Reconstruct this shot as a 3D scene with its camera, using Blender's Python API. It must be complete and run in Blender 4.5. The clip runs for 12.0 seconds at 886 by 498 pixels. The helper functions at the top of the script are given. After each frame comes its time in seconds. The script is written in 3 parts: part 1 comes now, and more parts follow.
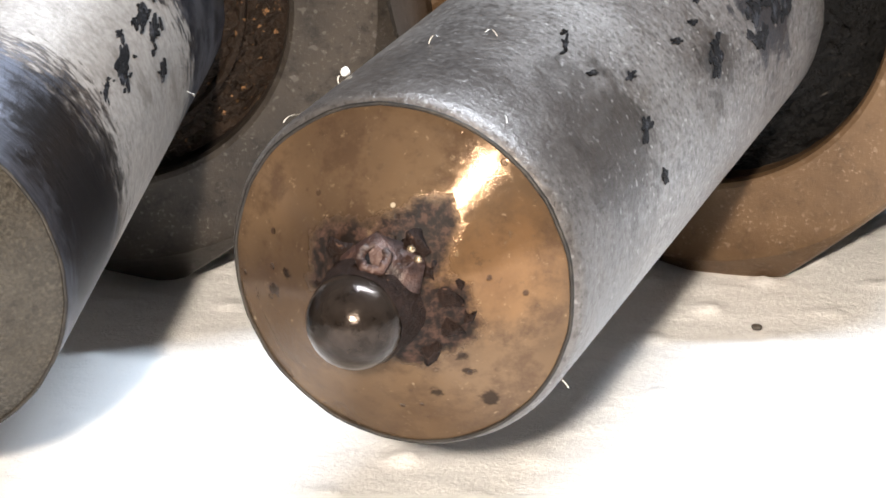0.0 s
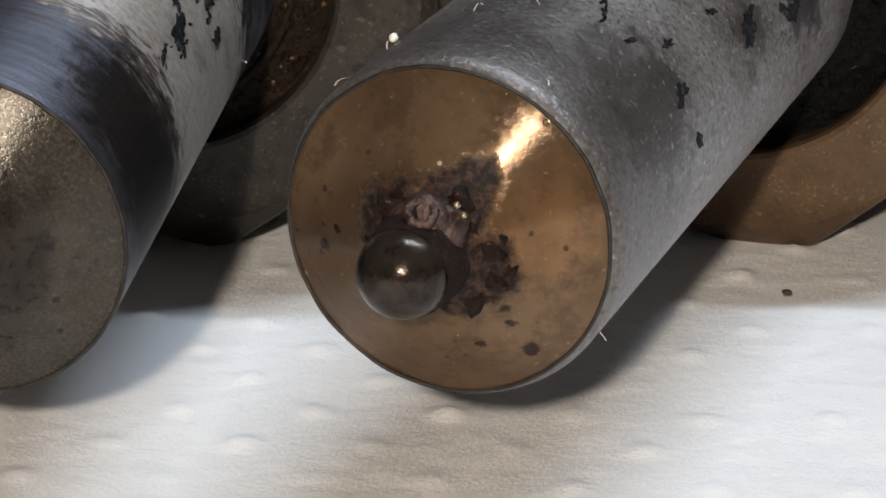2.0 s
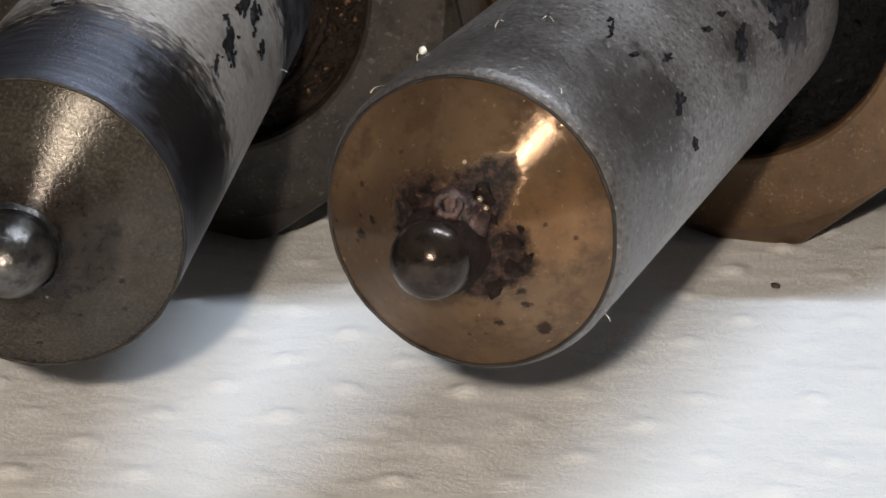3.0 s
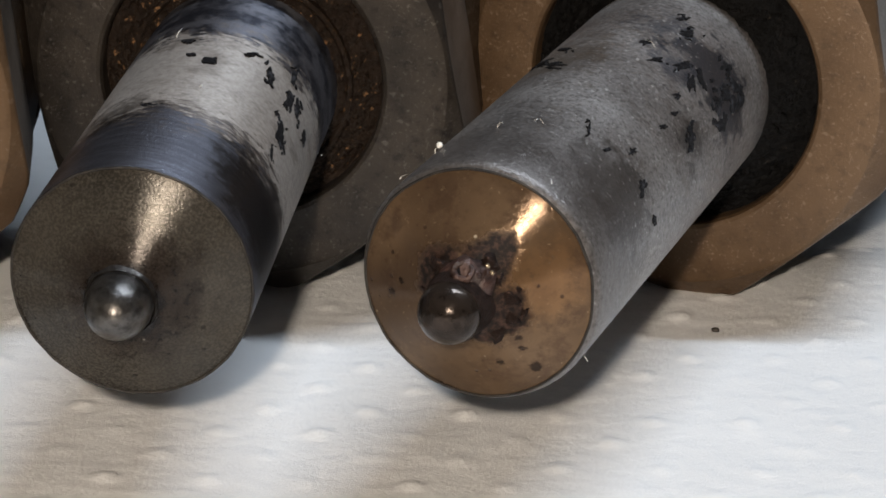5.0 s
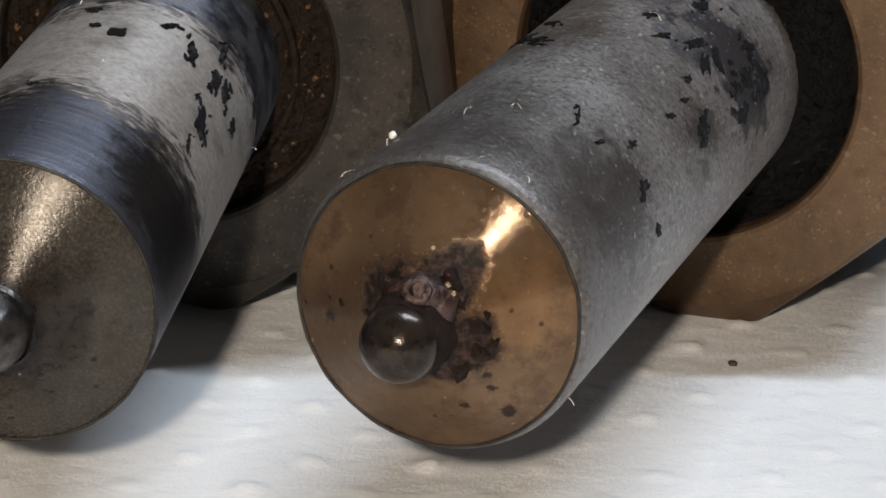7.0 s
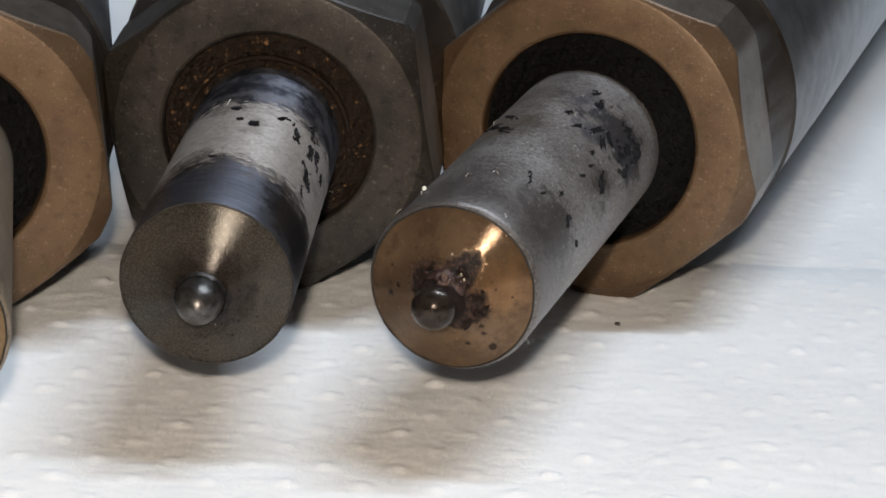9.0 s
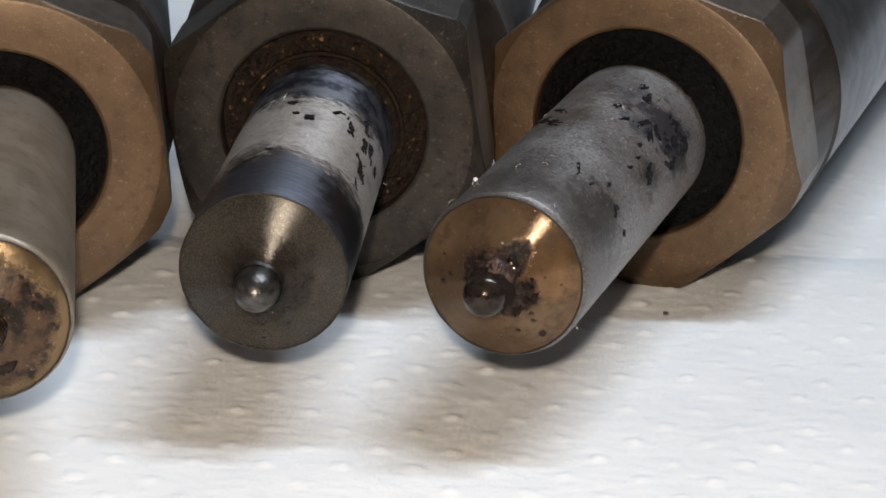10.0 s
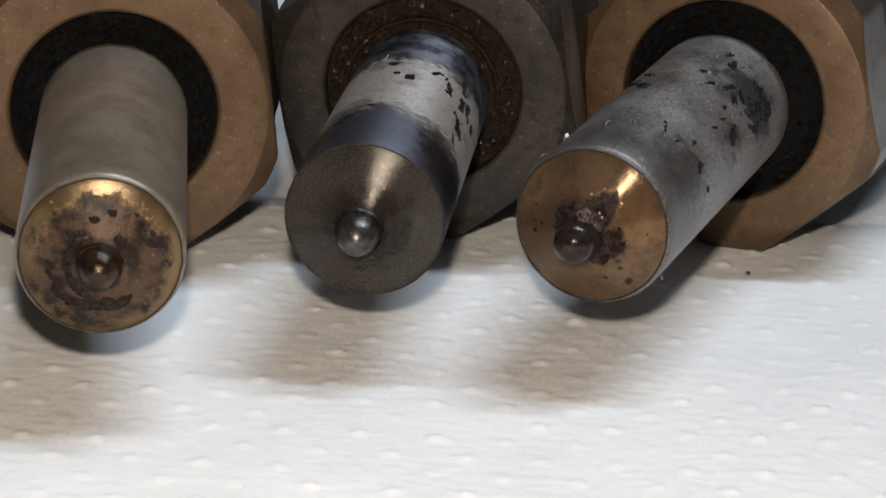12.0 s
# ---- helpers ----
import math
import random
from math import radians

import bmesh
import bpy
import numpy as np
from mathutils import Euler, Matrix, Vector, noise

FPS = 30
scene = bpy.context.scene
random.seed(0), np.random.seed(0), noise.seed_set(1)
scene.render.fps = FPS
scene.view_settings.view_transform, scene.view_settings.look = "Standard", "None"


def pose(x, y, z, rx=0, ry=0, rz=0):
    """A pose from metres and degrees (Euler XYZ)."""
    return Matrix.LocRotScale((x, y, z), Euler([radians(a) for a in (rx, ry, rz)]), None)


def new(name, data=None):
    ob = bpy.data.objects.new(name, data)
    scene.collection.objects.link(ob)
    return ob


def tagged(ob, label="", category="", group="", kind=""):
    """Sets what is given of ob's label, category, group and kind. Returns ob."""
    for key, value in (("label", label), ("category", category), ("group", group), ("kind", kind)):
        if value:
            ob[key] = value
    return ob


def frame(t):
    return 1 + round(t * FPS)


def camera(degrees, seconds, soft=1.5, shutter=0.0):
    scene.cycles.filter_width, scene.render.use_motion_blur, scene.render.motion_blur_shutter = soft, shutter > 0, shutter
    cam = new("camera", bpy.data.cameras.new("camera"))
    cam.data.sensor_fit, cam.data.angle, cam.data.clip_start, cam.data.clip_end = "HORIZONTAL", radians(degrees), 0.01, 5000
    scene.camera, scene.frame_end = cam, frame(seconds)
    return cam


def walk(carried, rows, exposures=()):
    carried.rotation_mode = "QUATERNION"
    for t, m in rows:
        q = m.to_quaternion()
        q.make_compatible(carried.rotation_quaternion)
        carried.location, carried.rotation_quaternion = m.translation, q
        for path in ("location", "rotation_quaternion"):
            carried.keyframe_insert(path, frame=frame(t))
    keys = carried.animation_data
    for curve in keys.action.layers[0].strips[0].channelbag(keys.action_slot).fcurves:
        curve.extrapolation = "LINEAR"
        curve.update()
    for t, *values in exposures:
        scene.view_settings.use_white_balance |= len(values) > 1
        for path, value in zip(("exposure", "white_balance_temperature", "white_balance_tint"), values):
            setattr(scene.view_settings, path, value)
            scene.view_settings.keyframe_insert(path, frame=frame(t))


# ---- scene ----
cam = camera(17.48, 12.0, soft=1.7)

MM = 0.001


def seen_from(x, y, z, tilt, roll, turn):
    """Camera pose from millimetres, and the tilt, roll and turn in degrees."""
    m = pose(0, 0, 0, 0, 0, turn) @ pose(0, 0, 0, tilt, 0, 0) @ pose(0, 0, 0, 0, 0, roll)
    m.translation = (x * MM, y * MM, z * MM)
    return m


PATH = [
    (0.0, 1.425, -50.746, 25.455, 70.461, 0.182, 0.730),
    (0.5, 1.262, -53.253, 25.358, 70.275, 0.439, 0.104),
    (1.0, 0.842, -53.705, 25.578, 69.921, 0.280, 0.708),
    (1.5, 1.174, -53.021, 25.223, 69.862, 0.481, 1.103),
    (2.0, 1.209, -53.333, 25.587, 70.362, 0.291, 1.379),
    (2.5, 1.087, -55.192, 25.729, 70.436, 0.659, 1.921),
    (3.0, 0.928, -60.188, 27.441, 70.647, 0.689, 1.445),
    (3.5, 0.140, -67.130, 30.077, 70.932, 0.999, 0.751),
    (3.7, 0.110, -71.062, 31.734, 70.864, 1.023, 0.677),
    (5.3, -1.125, -76.131, 34.031, 71.087, 1.705, -0.175),
    (5.5, -1.120, -75.854, 34.002, 71.079, 1.759, -0.268),
    (6.0, -0.676, -76.296, 34.010, 71.058, 2.147, -0.248),
    (6.5, 0.233, -61.164, 28.874, 71.391, 1.856, 0.139),
    (7.0, 0.439, -60.966, 28.766, 71.434, 1.853, 0.331),
    (7.2, 0.674, -60.395, 28.803, 71.534, 1.902, 0.582),
    (8.8, -4.882, -105.001, 44.272, 71.047, 2.652, -2.539),
    (9.0, -4.837, -107.446, 45.004, 71.252, 2.966, -2.337),
    (9.5, -3.321, -110.053, 45.064, 71.664, 2.542, -0.902),
    (10.0, -4.612, -110.511, 45.357, 71.310, 2.430, -1.106),
    (10.5, -4.516, -110.380, 45.456, 70.988, 2.343, -1.124),
    (11.0, -4.560, -110.489, 45.123, 70.866, 2.307, -1.093),
    (11.5, -4.504, -110.682, 44.741, 70.906, 2.285, -0.927),
    (12.0, -4.505, -117.444, 44.350, 71.715, 2.584, 0.878),
]
EXPOSURES = [(0.0, 1.35), (0.3, 1.07), (0.7, 0.53), (1.0, 0.22), (1.5, 0.12), (2.0, 0.05), (6.0, 0.0), (11.3, 0.0), (12.0, -0.16)]
walk(cam, [(r[0], seen_from(*r[1:])) for r in PATH], EXPOSURES)

# ---- light: a cool lamp above and behind the parts, a warm one in front ----
world = bpy.data.worlds.new("world")
world.use_nodes = True
world.node_tree.nodes["Background"].inputs[0].default_value = (0.5, 0.55, 0.62, 1)
world.node_tree.nodes["Background"].inputs[1].default_value = 0.02
scene.world = world


def lamp(name, towards, distance, size, watts, colour, width=0.0):
    """A round lamp, or a long one when a width is given, that shines on the row of parts."""
    data = bpy.data.lights.new(name, "AREA")
    data.shape, data.size, data.energy, data.color = "DISK", size, watts, colour
    if width:
        data.shape, data.size, data.size_y = "RECTANGLE", width, size
    ob = new(name, data)
    back = Vector(towards).normalized()
    along = (Vector((1, 0, 0)) - back * back.x).normalized()
    ob.matrix_world = Matrix((along, back.cross(along), back)).transposed().to_4x4()
    ob.matrix_world.translation = back * distance
    return ob


lamp("ceiling_lamp", (0.31, 0.215, 1.0), 0.9, 0.03, 6.4, (0.75, 0.86, 0.99), width=0.52)
lamp("bench_lamp", (-0.077, -0.95, 0.48), 0.107, 0.004, 0.116, (1.0, 0.86, 0.71))


# ---- materials ----
class Nodes:
    """A small writer of node trees."""

    def __init__(self, name):
        self.mat = bpy.data.materials.new(name)
        self.mat.use_nodes = True
        self.tree = self.mat.node_tree
        self.bsdf = self.tree.nodes["Principled BSDF"]
        coord = self.add("ShaderNodeTexCoord")
        scale = self.add("ShaderNodeVectorMath", operation="MULTIPLY")
        self.wire(coord.outputs["Object"], scale.inputs[0])
        scale.inputs[1].default_value = (1000, 1000, 1000)
        self.mm = scale.outputs[0]

    def add(self, kind, **props):
        n = self.tree.nodes.new(kind)
        for key, value in props.items():
            setattr(n, key, value)
        return n

    def wire(self, a, b):
        self.tree.links.new(a, b)

    def put(self, value, socket):
        if isinstance(value, bpy.types.NodeSocket):
            self.wire(value, socket)
        elif isinstance(value, tuple) and len(value) == 3 and socket.type == "RGBA":
            socket.default_value = (*value, 1)
        else:
            socket.default_value = value

    def calc(self, op, a, b=0.0, clamp=False):
        n = self.add("ShaderNodeMath", operation=op, use_clamp=clamp)
        self.put(a, n.inputs[0])
        self.put(b, n.inputs[1])
        return n.outputs[0]

    def stretched(self, x, y, z):
        n = self.add("ShaderNodeVectorMath", operation="MULTIPLY")
        self.wire(self.mm, n.inputs[0])
        n.inputs[1].default_value = (x, y, z)
        return n.outputs[0]

    def grain(self, scale, detail=4.0, rough=0.6, vector=None, warp=0.0):
        n = self.add("ShaderNodeTexNoise")
        self.wire(vector or self.mm, n.inputs["Vector"])
        n.inputs["Scale"].default_value, n.inputs["Detail"].default_value = scale, detail
        n.inputs["Roughness"].default_value, n.inputs["Distortion"].default_value = rough, warp
        return n.outputs["Fac"]

    def cells(self, scale, vector=None):
        n = self.add("ShaderNodeTexVoronoi")
        self.wire(vector or self.mm, n.inputs["Vector"])
        n.inputs["Scale"].default_value = scale
        return n.outputs["Distance"], n.outputs["Color"]

    def ramp(self, value, low, high, to_low=0.0, to_high=1.0):
        n = self.add("ShaderNodeMapRange", interpolation_type="SMOOTHSTEP")
        self.put(value, n.inputs[0])
        for i, v in enumerate((low, high, to_low, to_high)):
            n.inputs[i + 1].default_value = v
        return n.outputs[0]

    def mix(self, fac, a, b):
        n = self.add("ShaderNodeMix", data_type="RGBA")
        self.put(fac, n.inputs["Factor"])
        self.put(a, n.inputs[6])
        self.put(b, n.inputs[7])
        return n.outputs[2]

    def axis(self, which):
        n = self.add("ShaderNodeSeparateXYZ")
        self.wire(self.mm, n.inputs[0])
        return n.outputs[which]

    def blot(self, cx, cy, r, noise_fac, wobble):
        """Distance outside a round blot on the face, in millimetres, with a ragged edge."""
        flat = self.stretched(1, 1, 0)
        n = self.add("ShaderNodeVectorMath", operation="DISTANCE")
        self.wire(flat, n.inputs[0])
        n.inputs[1].default_value = (cx, cy, 0)
        d = self.calc("SUBTRACT", n.outputs["Value"], r)
        return self.calc("ADD", d, self.calc("MULTIPLY", self.calc("SUBTRACT", noise_fac, 0.5), wobble))

    def rings(self, scale):
        """Fine circular turning marks about the axis."""
        flat = self.stretched(1, 1, 0)
        n = self.add("ShaderNodeVectorMath", operation="LENGTH")
        self.wire(flat, n.inputs[0])
        c = self.add("ShaderNodeCombineXYZ")
        self.wire(n.outputs["Value"], c.inputs[0])
        return self.grain(scale, 3, 0.7, c.outputs[0])

    def finish(self, colour, metallic, rough, bump=None, depth=0.02, spec=0.5, brushed=0.0):
        self.put(colour, self.bsdf.inputs["Base Color"])
        self.put(metallic, self.bsdf.inputs["Metallic"])
        self.put(rough, self.bsdf.inputs["Roughness"])
        self.bsdf.inputs["Specular IOR Level"].default_value = spec
        if brushed:
            # turning marks run round the axis, so that highlights stretch outwards
            tangent = self.add("ShaderNodeTangent", direction_type="RADIAL", axis="Z")
            self.wire(tangent.outputs[0], self.bsdf.inputs["Tangent"])
            self.bsdf.inputs["Anisotropic"].default_value = brushed
            self.bsdf.inputs["Anisotropic Rotation"].default_value = 0.25
        if bump is not None:
            n = self.add("ShaderNodeBump")
            n.inputs["Strength"].default_value = 1.0
            n.inputs["Distance"].default_value = depth * MM
            self.put(bump, n.inputs["Height"])
            self.wire(n.outputs[0], self.bsdf.inputs["Normal"])
        return self.mat


def paper_material():
    n = Nodes("paper")
    fibre = n.grain(2.2, 6, 0.75, n.stretched(0.7, 1.0, 1.0))
    fine = n.grain(9.0, 4, 0.7)
    cloud = n.grain(0.06, 3)
    colour = n.mix(n.ramp(cloud, 0.35, 0.65), (0.80, 0.80, 0.80), (0.85, 0.85, 0.85))
    height = n.calc("ADD", fibre, n.calc("MULTIPLY", fine, 0.5))
    return n.finish(colour, 0.0, 0.95, height, 0.055, spec=0.1)


def grey_steel():
    """Satin steel with a mottled grey bloom and small dark pits."""
    n = Nodes("grey_steel")
    patch = n.grain(0.35, 5, 0.6)
    fine = n.grain(5.0, 5, 0.75)
    streak = n.grain(1.6, 4, 0.6, n.stretched(1, 1, 0.35))
    speck = n.grain(7.5, 2, 0.6)
    colour = n.mix(n.ramp(patch, 0.30, 0.72), (0.185, 0.172, 0.165), (0.335, 0.316, 0.304))
    colour = n.mix(n.ramp(streak, 0.52, 0.80, 0, 0.35), colour, (0.30, 0.29, 0.28))
    colour = n.mix(n.ramp(n.grain(0.8, 3, 0.6), 0.58, 0.72, 0, 0.5), colour, (0.13, 0.11, 0.09))
    colour = n.mix(n.ramp(speck, 0.54, 0.66, 0, 0.55), colour, (0.40, 0.385, 0.375))
    colour = n.mix(n.ramp(speck, 0.47, 0.36, 0, 0.60), colour, (0.085, 0.076, 0.072))
    colour = n.mix(n.ramp(n.grain(2.2, 5, 0.75), 0.54, 0.68, 0, 0.55), colour, (0.070, 0.060, 0.054))
    tatter = n.grain(1.1, 6, 0.75)
    for place, r, tone, most in (((2.9, 2.0, -14.9), 1.9, (0.030, 0.034, 0.044), 0.90), ((1.9, 3.0, -13.0), 0.9, (0.045, 0.050, 0.065), 0.75), ((3.3, 1.3, -10.8), 0.7, (0.030, 0.026, 0.023), 0.7),
                                 ((2.9, 2.0, -3.6), 1.7, (0.050, 0.043, 0.038), 0.70), ((-1.4, 3.2, -11.5), 1.8, (0.10, 0.075, 0.05), 0.6), ((0.9, 3.4, -15.6), 0.9, (0.05, 0.055, 0.068), 0.7)):
        d = n.add("ShaderNodeVectorMath", operation="DISTANCE")
        n.wire(n.mm, d.inputs[0])
        d.inputs[1].default_value = place
        edge = n.calc("ADD", n.calc("SUBTRACT", d.outputs["Value"], r), n.calc("MULTIPLY", n.calc("SUBTRACT", tatter, 0.5), 7.0))
        colour = n.mix(n.ramp(edge, 0.5, -0.5, 0, most), colour, tone)
    colour = n.mix(n.ramp(n.grain(6.0, 2, 0.5), 0.64, 0.72, 0, 0.7), colour, (0.62, 0.60, 0.58))
    front = n.calc("ADD", n.axis(2), n.calc("MULTIPLY", n.calc("SUBTRACT", streak, 0.5), 6.0))
    colour = n.mix(n.ramp(front, -6.5, -2.0, 0, 0.55), colour, (0.085, 0.073, 0.068))
    rough = n.ramp(patch, 0.3, 0.7, 0.36, 0.46)
    fine = n.calc("ADD", fine, speck)
    return n.finish(colour, 0.66, rough, fine, 0.022)


def blued_steel():
    """A blued front band with turning marks, a grey oxide band behind it, and blue again at the root."""
    n = Nodes("blued_steel")
    z = n.axis(2)
    wander = n.grain(0.5, 4, 0.6)
    edge = n.calc("ADD", z, n.calc("MULTIPLY", n.calc("SUBTRACT", wander, 0.5), 3.4))
    edge = n.calc("ADD", edge, n.calc("MULTIPLY", n.calc("SUBTRACT", n.grain(2.2, 6, 0.75, n.stretched(0.7, 0.7, 2.6)), 0.5), 8.0))
    front = n.ramp(edge, -5.3, -3.9)
    root = n.ramp(edge, -11.6, -12.2)
    turning = n.grain(1.0, 5, 0.75, n.stretched(0.55, 0.55, 9.0))
    fine = n.grain(5.5, 5, 0.75)
    blue = n.mix(n.ramp(turning, 0.3, 0.7), (0.062, 0.066, 0.082), (0.135, 0.143, 0.176))
    oxide = n.mix(n.ramp(fine, 0.35, 0.65), (0.27, 0.25, 0.235), (0.40, 0.375, 0.352))
    both = n.calc("MAXIMUM", front, root)
    oxide = n.mix(n.ramp(n.grain(0.7, 5, 0.7), 0.50, 0.70, 0, 0.55), oxide, (0.10, 0.082, 0.066))
    pale_blue = n.mix(n.ramp(n.grain(0.9, 4, 0.7), 0.4, 0.6), (0.035, 0.039, 0.053), (0.15, 0.157, 0.185))
    colour = n.mix(front, n.mix(root, oxide, pale_blue), blue)
    smear = n.calc("MULTIPLY", n.calc("MULTIPLY", both, n.calc("SUBTRACT", 1.0, both)), 3.6, clamp=True)
    colour = n.mix(n.calc("MULTIPLY", smear, 0.8), colour, (0.075, 0.056, 0.042))
    tatter = n.grain(1.5, 6, 0.75, n.stretched(1.0, 1.0, 1.5))
    for place, r, tone, most in (((3.3, 0.9, -2.6), 2.3, (0.022, 0.020, 0.020), 0.88), ((-2.9, 1.9, -2.2), 1.3, (0.022, 0.022, 0.028), 0.75), ((-1.7, 3.0, -5.0), 1.0, (0.030, 0.024, 0.019), 0.8)):
        d = n.add("ShaderNodeVectorMath", operation="DISTANCE")
        n.wire(n.mm, d.inputs[0])
        d.inputs[1].default_value = place
        rim = n.calc("ADD", n.calc("SUBTRACT", d.outputs["Value"], r), n.calc("MULTIPLY", n.calc("SUBTRACT", tatter, 0.5), 6.0))
        colour = n.mix(n.ramp(rim, 0.7, -0.7, 0, most), colour, tone)
    colour = n.mix(n.ramp(fine, 0.66, 0.74, 0, 0.7), colour, (0.55, 0.53, 0.50))
    return n.finish(colour, n.calc("ADD", n.calc("MULTIPLY", both, 0.45), 0.40), n.ramp(both, 0, 1, 0.46, 0.40), n.calc("ADD", fine, turning), 0.016, brushed=0.8)


def brown_steel():
    n = Nodes("brown_steel")
    patch = n.grain(0.4, 4, 0.6)
    fine = n.grain(4.0, 5, 0.75)
    ring = n.grain(1.0, 3, 0.7, n.stretched(0.2, 0.2, 5.0))
    colour = n.mix(n.ramp(patch, 0.35, 0.65), (0.185, 0.148, 0.110), (0.255, 0.212, 0.165))
    colour = n.mix(n.ramp(ring, 0.55, 0.75, 0, 0.2), colour, (0.30, 0.26, 0.215))
    colour = n.mix(n.ramp(fine, 0.38, 0.28, 0, 0.7), colour, (0.09, 0.07, 0.06))
    colour = n.mix(n.ramp(n.grain(3.0, 4, 0.7, n.stretched(0.6, 0.6, 2.4)), 0.56, 0.68, 0, 0.7), colour, (0.06, 0.045, 0.035))
    return n.finish(colour, 0.45, 0.38, fine, 0.012)


def gold_face():
    """Heat-tinted golden face, pitted and mottled, with a ragged sooty blot round its nose."""
    n = Nodes("gold_face")
    ragged = n.grain(1.7, 6, 0.7)
    fine = n.grain(6.0, 5, 0.7)
    mottle = n.grain(1.1, 6, 0.7)
    colour = n.mix(n.ramp(n.grain(0.30, 3, 0.5), 0.35, 0.65), (0.082, 0.053, 0.033), (0.152, 0.099, 0.058))
    colour = n.mix(n.ramp(mottle, 0.46, 0.66, 0, 0.6), colour, (0.060, 0.036, 0.024))
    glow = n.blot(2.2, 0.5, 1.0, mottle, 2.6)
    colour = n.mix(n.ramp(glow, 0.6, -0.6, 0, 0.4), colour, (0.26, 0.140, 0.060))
    colour = n.mix(n.ramp(fine, 0.60, 0.70, 0, 0.55), colour, (0.30, 0.215, 0.13))
    colour = n.mix(n.ramp(n.grain(3.0, 5, 0.7), 0.60, 0.70, 0, 0.5), colour, (0.050, 0.032, 0.022))
    low = n.blot(0.3, -2.9, 1.0, mottle, 2.0)
    colour = n.mix(n.ramp(low, 0.8, -0.8, 0, 0.5), colour, (0.085, 0.050, 0.026))
    pits, _ = n.cells(2.1)
    pit = n.calc("MULTIPLY", n.ramp(pits, 0.17, 0.10), n.ramp(n.grain(0.8, 2), 0.50, 0.60))
    colour = n.mix(n.calc("MULTIPLY", pit, 0.85), colour, (0.045, 0.028, 0.020))
    for cx, cy, r in ((1.88, -2.10, 0.17), (0.95, -1.95, 0.11), (1.52, -1.05, 0.09), (1.60, -1.42, 0.08), (-2.35, -0.35, 0.12), (-2.0, 0.1, 0.09)):
        colour = n.mix(n.ramp(n.blot(cx, cy, r, fine, 0.35), 0.05, -0.05, 0, 0.9), colour, (0.022, 0.014, 0.010))
    specks, _ = n.cells(1.5)
    bright = n.calc("MULTIPLY", n.ramp(specks, 0.09, 0.05), n.ramp(n.grain(0.7, 2), 0.50, 0.58))
    colour = n.mix(n.calc("MULTIPLY", bright, 0.8), colour, (0.62, 0.52, 0.38))
    d = n.blot(1.05, -0.22, 0.78, ragged, 0.9)
    for cx, cy, r in ((0.92, 1.42, 0.50), (0.40, 0.85, 0.80), (-0.50, 0.55, 0.90), (0.1, 0.0, 1.1), (0.75, -0.85, 0.45)):
        d = n.calc("MINIMUM", d, n.blot(cx, cy, r, ragged, 0.9))
    soot = n.ramp(d, 0.16, -0.14)
    sooty = n.mix(n.ramp(fine, 0.42, 0.70), (0.009, 0.0065, 0.0055), (0.055, 0.031, 0.023))
    colour = n.mix(soot, colour, sooty)
    metal = n.ramp(soot, 0, 1, 0.45, 0.0)
    rough = n.calc("ADD", n.ramp(soot, 0, 1, 0.15, 0.75), n.ramp(fine, 0.4, 0.7, 0.0, 0.12))
    height = n.calc("SUBTRACT", n.calc("ADD", fine, n.calc("MULTIPLY", n.calc("MULTIPLY", ragged, soot), 8.0)), n.calc("MULTIPLY", pit, 2.0))
    return n.finish(colour, metal, rough, n.calc("ADD", height, n.calc("MULTIPLY", n.rings(6.0), 0.6)), 0.0042, spec=0.2, brushed=0.95)


